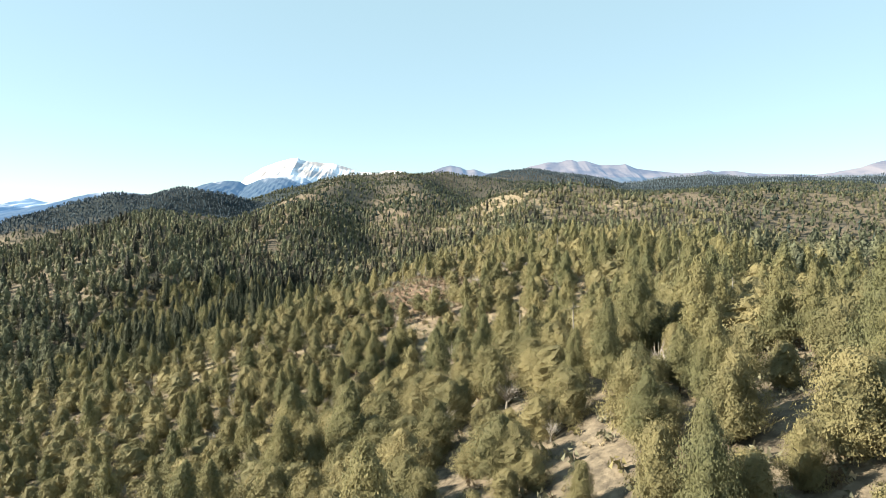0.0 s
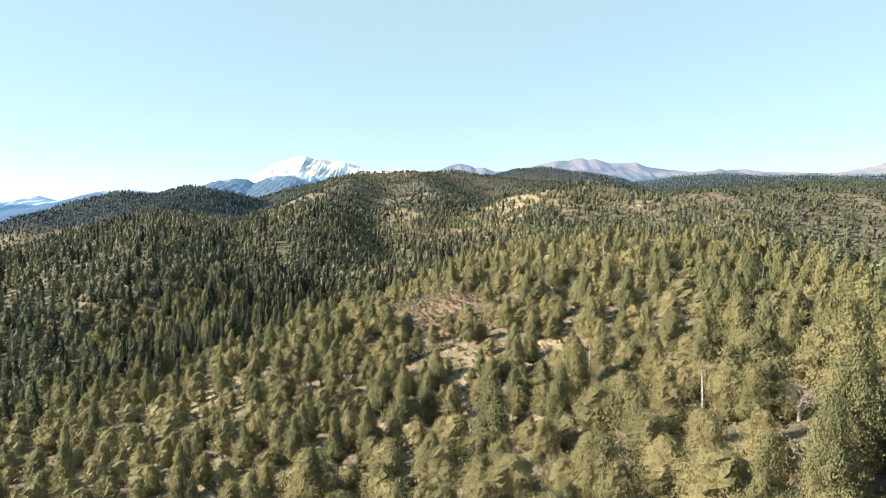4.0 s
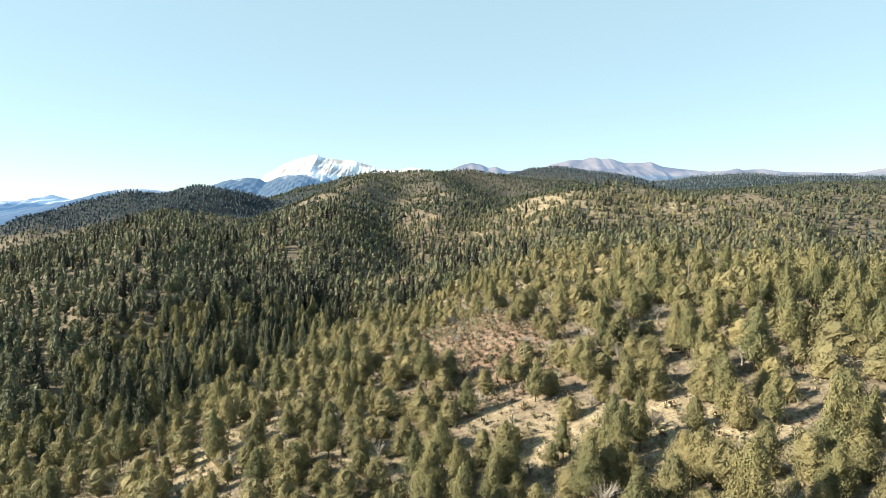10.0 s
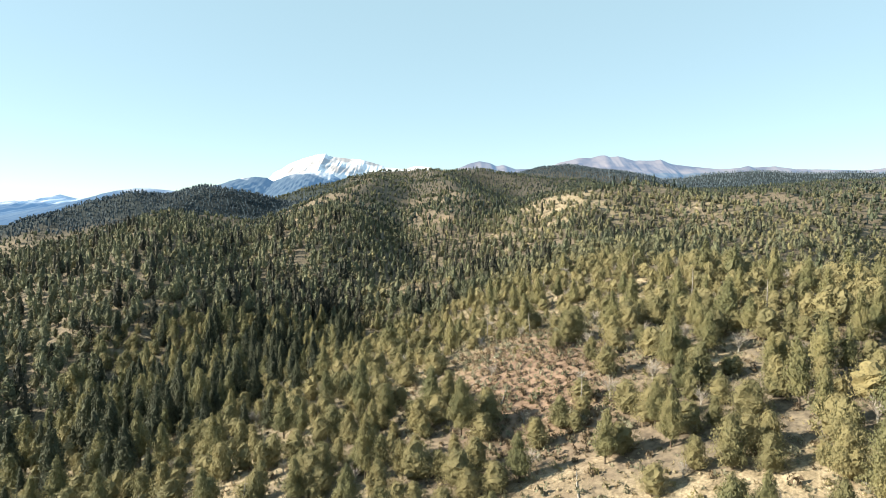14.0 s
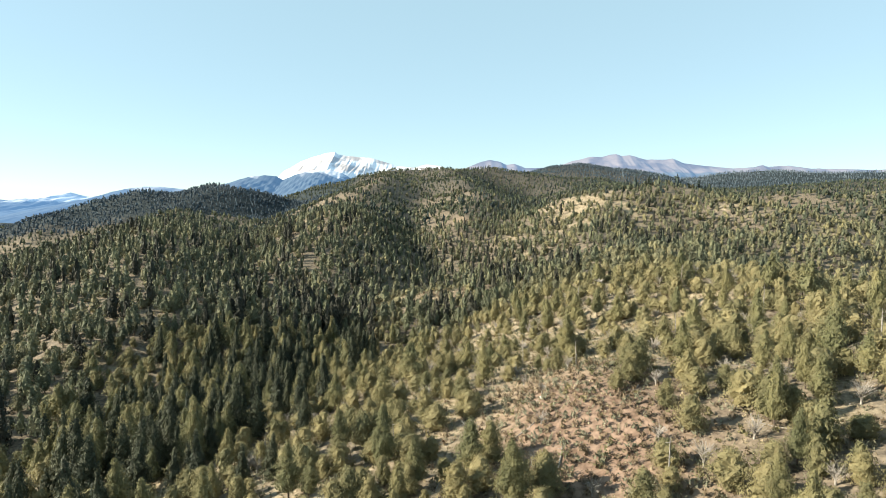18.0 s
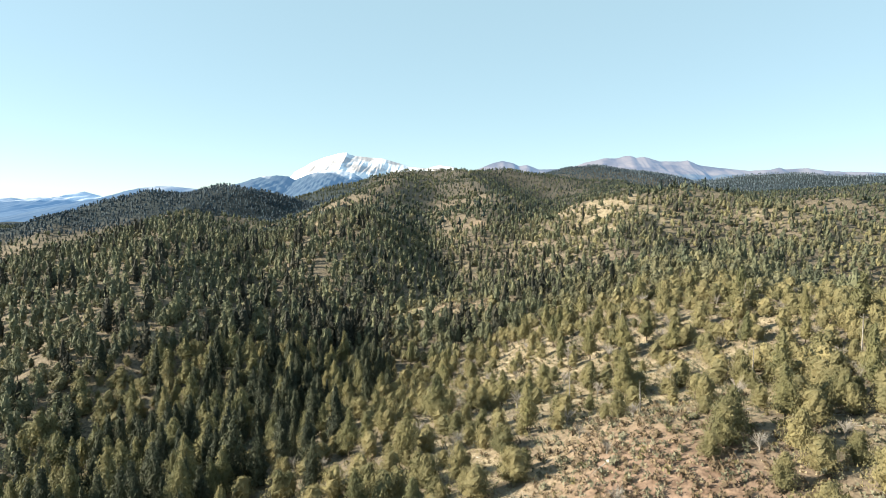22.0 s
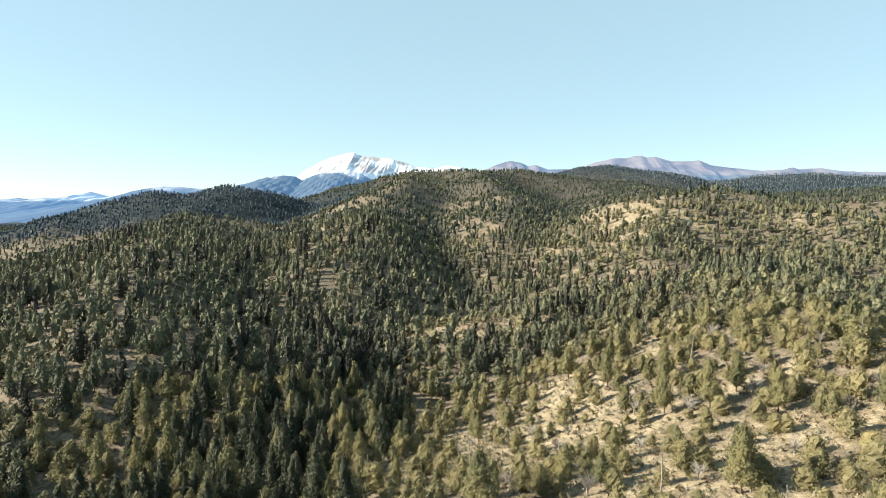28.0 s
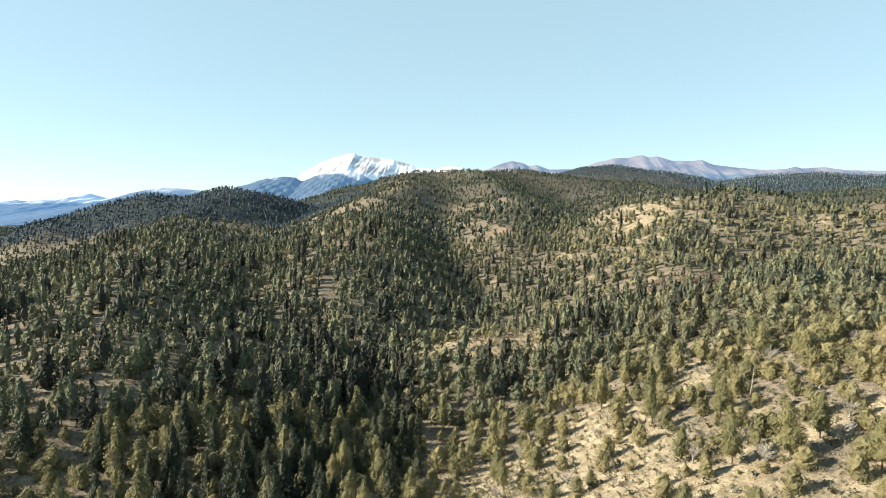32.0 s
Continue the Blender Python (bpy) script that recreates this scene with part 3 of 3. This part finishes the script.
def at_ground(x, y, lift=0.0):
    return x, y, float(height(np.array([x]), np.array([y]))[0]) + lift


BARE_SHRUB = [sheet("twig_crown", *bare(np.random.RandomState(70 + v), 34, 0.012), [TWIG]) for v in range(4)]
BARE_SHRUB_STEM = [sheet("stem", *tube([(0, 0, -0.08), (0.02, 0, 0.2), (0.03, 0.02, 0.45)], [0.045, 0.035, 0.02], 6), [DEADWOOD], smooth=True) for v in range(4)]
xs, ys = open_places(-70, 160, 60, 420, 14, 0.05)
for count, (x, y) in enumerate(zip(xs, ys)):
    shrub = tagged(new("bare_shrub"), "leafless grey shrub with a fan of thin twigs", "shrub", "leafless shrubs")
    size = rng.uniform(2.6, 5.4)
    shrub.matrix_basis = pose(*at_ground(x, y), 0, 0, rng.uniform(0, 360)) @ Matrix.Diagonal((size, size, size * 0.85, 1))
    part("twig_crown", BARE_SHRUB[count % 4], shrub)
    part("stem", BARE_SHRUB_STEM[count % 4], shrub)


def snag_meshes(seed):
    r = np.random.RandomState(seed)
    bend = r.uniform(-0.02, 0.02, 4)
    trunk = tube([(0, 0, -0.05), (bend[0], bend[1], 0.4), (bend[2], bend[3], 0.8), (bend[2] * 1.5, bend[3], 1.0)], [0.022, 0.017, 0.011, 0.004], 7)
    limbs = []
    for _ in range(9):
        a, z, q = r.uniform(0, 6.283), r.uniform(0.35, 0.92), r.uniform(0.05, 0.15)
        limbs.append(tube([(0, 0, z), (q * math.cos(a), q * math.sin(a), z + r.uniform(-0.03, 0.05))], [0.006, 0.002], 4))
    return sheet("trunk", *trunk, [DEADWOOD], smooth=True), sheet("limb_whorl", *merge(limbs), [DEADWOOD])


SNAG = [snag_meshes(80 + v) for v in range(3)]
xs, ys = scatter(-60, 150, 50, 330, 38)
for count, (x, y) in enumerate(zip(xs, ys)):
    if abs(x) > 0.7 * y + 30:
        continue
    snag = tagged(new("dead_tree"), "bare grey standing dead pine with broken limbs", "dead tree", "dead trees on the spur")
    tall = rng.uniform(4, 8)
    snag.matrix_basis = pose(*at_ground(x, y), rng.uniform(-6, 6), rng.uniform(-6, 6), rng.uniform(0, 360)) @ Matrix.Diagonal((tall, tall, tall, 1))
    part("trunk", SNAG[count % 3][0], snag)
    part("limb_whorl", SNAG[count % 3][1], snag)

LOG = [snag_meshes(90 + v) for v in range(3)]
xs, ys = open_places(-60, 130, 60, 380, 19, 0.1)
for count, (x, y) in enumerate(zip(xs, ys)):
    log = tagged(new("fallen_log"), "pale weathered fallen trunk with broken branch stubs on dry grass", "log", "fallen logs")
    long, turn = rng.uniform(4, 8), rng.uniform(0, 360)
    dx, dy = math.cos(radians(turn)) * long, math.sin(radians(turn)) * long
    z0, z1 = at_ground(x, y)[2], at_ground(x + dx, y + dy)[2]
    foot = Vector((x, y, z0 + 0.08))
    way = (Vector((x + dx, y + dy, z1 + 0.08)) - foot).to_track_quat("Z", "Y").to_matrix().to_4x4()
    log.matrix_basis = Matrix.Translation(foot) @ way @ Matrix.Diagonal((long, long, long, 1))
    part("trunk", LOG[count % 3][0], log)
    part("limb_whorl", LOG[count % 3][1], log)


def boulder(seed):
    r = np.random.RandomState(seed)
    bm = bmesh.new()
    bmesh.ops.create_icosphere(bm, subdivisions=2, radius=0.5)
    lump = [Vector(r.normal(0, 1, 3)).normalized() for _ in range(7)]
    for v in bm.verts:
        cut = min(1.0, *(0.32 / max(v.co.normalized().dot(p), 0.05) for p in lump))
        v.co *= cut * r.uniform(0.95, 1.05)
        v.co.z *= 0.7
    me = bpy.data.meshes.new("boulder")
    bm.to_mesh(me)
    bm.free()
    me.materials.append(STONE)
    return me


STONE = bark("pale_stone", (0.26, 0.23, 0.19), (0.46, 0.42, 0.36))
BOULDERS = [boulder(100 + v) for v in range(5)]
xs, ys = open_places(-40, 120, 70, 400, 24, 0.3)
for count, (x, y) in enumerate(zip(xs, ys)):
    size = rng.uniform(0.5, 1.3)
    rock = tagged(new("boulder", BOULDERS[count % 5]), "pale angular boulder half sunk in dry grass", "rock", "boulders on the slope")
    rock.matrix_basis = pose(*at_ground(x, y, size * 0.12), 0, 0, rng.uniform(0, 360)) @ Matrix.Diagonal((size * 1.2, size, size, 1))


# ---- mountains on the skyline ----
def mountain_material(name, low, high, top_low, top_high, level, spread, haze):
    """Wooded lower flanks and a bare or snowy top, with blue emission mixed in to imitate miles of haze."""
    m, n, l, bsdf = material(name)
    pos = place_vector(n)
    lower = mottled(n, l, pos, 0.02, low, high, 8.0)
    slant = n.new("ShaderNodeMapping")
    slant.inputs["Rotation"].default_value, slant.inputs["Scale"].default_value = (0, 0.6, 0), (0.6, 0.3, 1.3)
    l.new(pos, slant.inputs["Vector"])
    upper = mottled(n, l, slant.outputs["Vector"], 0.012, top_low, top_high, 9.0, (0.40, 0.56))
    xyz = n.new("ShaderNodeSeparateXYZ")
    l.new(pos, xyz.inputs[0])
    tex = n.new("ShaderNodeTexNoise")
    tex.inputs["Scale"].default_value, tex.inputs["Detail"].default_value = 0.008, 8.0
    l.new(pos, tex.inputs["Vector"])
    wave = n.new("ShaderNodeMath")
    wave.operation = "MULTIPLY_ADD"
    wave.inputs[1].default_value = spread
    l.new(tex.outputs["Fac"], wave.inputs[0])
    l.new(xyz.outputs[2], wave.inputs[2])
    step = n.new("ShaderNodeMapRange")
    step.inputs["From Min"].default_value, step.inputs["From Max"].default_value = level + spread * 0.5 - 8, level + spread * 0.5 + 8
    l.new(wave.outputs[0], step.inputs["Value"])
    l.new(blend(n, l, step.outputs[0], lower, upper), bsdf.inputs["Base Color"])
    bsdf.inputs["Roughness"].default_value = 0.9
    # distance haze as a faint blue glow of the surface itself
    haze_glow = n.new("ShaderNodeEmission")
    haze_glow.inputs["Color"].default_value, haze_glow.inputs["Strength"].default_value = (0.15, 0.34, 0.70, 1), 0.55
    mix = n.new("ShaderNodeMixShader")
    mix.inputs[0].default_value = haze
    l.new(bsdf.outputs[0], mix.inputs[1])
    l.new(haze_glow.outputs[0], mix.inputs[2])
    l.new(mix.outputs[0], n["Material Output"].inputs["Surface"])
    return m


def mountain(name, label, line, depth, foot, rough, mat, seed):
    """A range in relief along a crest line: spurs and gullies run down its face to the foot."""
    line = np.array(line, float)
    s = np.r_[0, np.cumsum(np.hypot(*np.diff(line[:, :2], axis=0).T))]
    u = np.linspace(0, s[-1], 320)
    cx, cy, cz = (np.interp(u, s, line[:, k]) for k in range(3))
    cz = cz + (rough * 0.05 * rolling(u, 0 * u, 160, seed) + rough * 0.07 * rolling(u, 0 * u, 47, seed + 6)) * np.clip(np.minimum(u, s[-1] - u) / 150, 0, 1)
    v = np.r_[np.linspace(-0.6, 0, 12)[:-1], np.linspace(0, 1, 60) ** 1.4]
    uu, vv = np.meshgrid(u, v)
    fall = np.abs(vv) ** 0.9
    spurs = 0.6 * rolling(uu, vv * 60, 420, seed + 1) + 0.4 * rolling(uu + 90 * vv, vv * 120, 150, seed + 2) + 0.3 * rolling(uu, vv * 300, 60, seed + 3) + 0.12 * rolling(uu + 30 * vv, vv * 120, 24, seed + 5)
    z = foot + (cz[None] - foot) * (1 - fall) + rough * spurs * 1.6 * np.minimum(fall * 3, 1) * (1.15 - fall)
    x = cx[None] - 0.0 * vv
    y = cy[None] - vv * depth * (1 + 0.12 * rolling(uu, vv * 50, 500, seed + 4))
    me = sheet(name, np.stack([x, y, z], -1).reshape(-1, 3), grid_faces(len(v), len(u))[:, ::-1], [mat], smooth=True)
    return tagged(new(name, me), label, "mountain", kind="structure")


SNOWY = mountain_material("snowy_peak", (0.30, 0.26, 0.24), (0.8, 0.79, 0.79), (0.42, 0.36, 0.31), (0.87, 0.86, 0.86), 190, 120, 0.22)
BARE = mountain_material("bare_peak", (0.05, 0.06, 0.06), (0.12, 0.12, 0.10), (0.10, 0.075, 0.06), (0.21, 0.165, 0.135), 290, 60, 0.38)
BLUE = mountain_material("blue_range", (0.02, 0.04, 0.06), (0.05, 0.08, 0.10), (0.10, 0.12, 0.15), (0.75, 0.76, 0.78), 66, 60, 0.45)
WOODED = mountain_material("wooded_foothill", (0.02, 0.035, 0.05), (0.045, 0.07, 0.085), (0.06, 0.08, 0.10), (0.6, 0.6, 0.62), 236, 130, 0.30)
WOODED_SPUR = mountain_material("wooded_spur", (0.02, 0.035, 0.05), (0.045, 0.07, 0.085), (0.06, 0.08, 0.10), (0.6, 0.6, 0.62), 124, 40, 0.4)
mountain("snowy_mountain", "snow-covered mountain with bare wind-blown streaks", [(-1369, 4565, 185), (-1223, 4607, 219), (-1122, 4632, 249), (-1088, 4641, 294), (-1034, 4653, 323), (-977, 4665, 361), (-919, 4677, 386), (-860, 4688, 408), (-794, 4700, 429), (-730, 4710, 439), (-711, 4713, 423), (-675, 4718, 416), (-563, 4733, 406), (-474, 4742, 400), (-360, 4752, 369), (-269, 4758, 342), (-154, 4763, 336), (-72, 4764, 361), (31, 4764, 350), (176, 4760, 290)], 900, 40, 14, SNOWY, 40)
mountain("wooded_foothill", "hazy blue wooded foothills with pockets of snow under the white peak", [(-1358, 3778, 113), (-1265, 3811, 170), (-1206, 3830, 185), (-1152, 3847, 206), (-1091, 3865, 224), (-1023, 3884, 232), (-954, 3901, 227), (-919, 3910, 207), (-855, 3924, 236), (-791, 3938, 257), (-725, 3951, 272), (-643, 3965, 270), (-576, 3975, 255), (-526, 3982, 225), (-407, 3995, 186), (-270, 4007, 146)], 800, 20, 12, WOODED, 44)
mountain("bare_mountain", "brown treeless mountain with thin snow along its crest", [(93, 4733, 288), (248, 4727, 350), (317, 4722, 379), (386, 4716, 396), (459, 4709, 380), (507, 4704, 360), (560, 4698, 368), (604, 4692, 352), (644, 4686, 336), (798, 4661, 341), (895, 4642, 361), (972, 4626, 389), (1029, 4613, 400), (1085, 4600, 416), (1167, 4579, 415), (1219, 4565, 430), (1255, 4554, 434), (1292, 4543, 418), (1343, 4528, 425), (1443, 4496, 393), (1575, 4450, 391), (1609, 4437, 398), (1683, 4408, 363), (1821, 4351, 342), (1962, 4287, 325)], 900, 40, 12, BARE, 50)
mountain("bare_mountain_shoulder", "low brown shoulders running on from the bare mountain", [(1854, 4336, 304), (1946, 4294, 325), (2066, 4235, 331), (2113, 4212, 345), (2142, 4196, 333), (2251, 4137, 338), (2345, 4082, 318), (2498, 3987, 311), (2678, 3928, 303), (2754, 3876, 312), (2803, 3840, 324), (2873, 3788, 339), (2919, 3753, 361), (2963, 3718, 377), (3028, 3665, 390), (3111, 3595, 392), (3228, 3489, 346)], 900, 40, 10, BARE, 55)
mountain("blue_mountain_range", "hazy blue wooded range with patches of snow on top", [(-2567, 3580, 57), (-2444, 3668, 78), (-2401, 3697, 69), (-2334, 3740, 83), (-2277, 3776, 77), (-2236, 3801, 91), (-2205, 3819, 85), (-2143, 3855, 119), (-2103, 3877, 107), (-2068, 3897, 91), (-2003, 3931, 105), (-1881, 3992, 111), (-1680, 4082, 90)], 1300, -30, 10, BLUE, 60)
mountain("blue_mountain_spur", "hazy blue wooded spur with thin snow along its top", [(-1690, 2962, 29), (-1632, 2995, 60), (-1582, 3022, 83), (-1542, 3044, 99), (-1507, 3062, 113), (-1456, 3086, 127), (-1383, 3121, 140), (-1321, 3148, 141), (-1224, 3188, 132), (-1104, 3232, 107)], 900, -40, 7, WOODED_SPUR, 66)
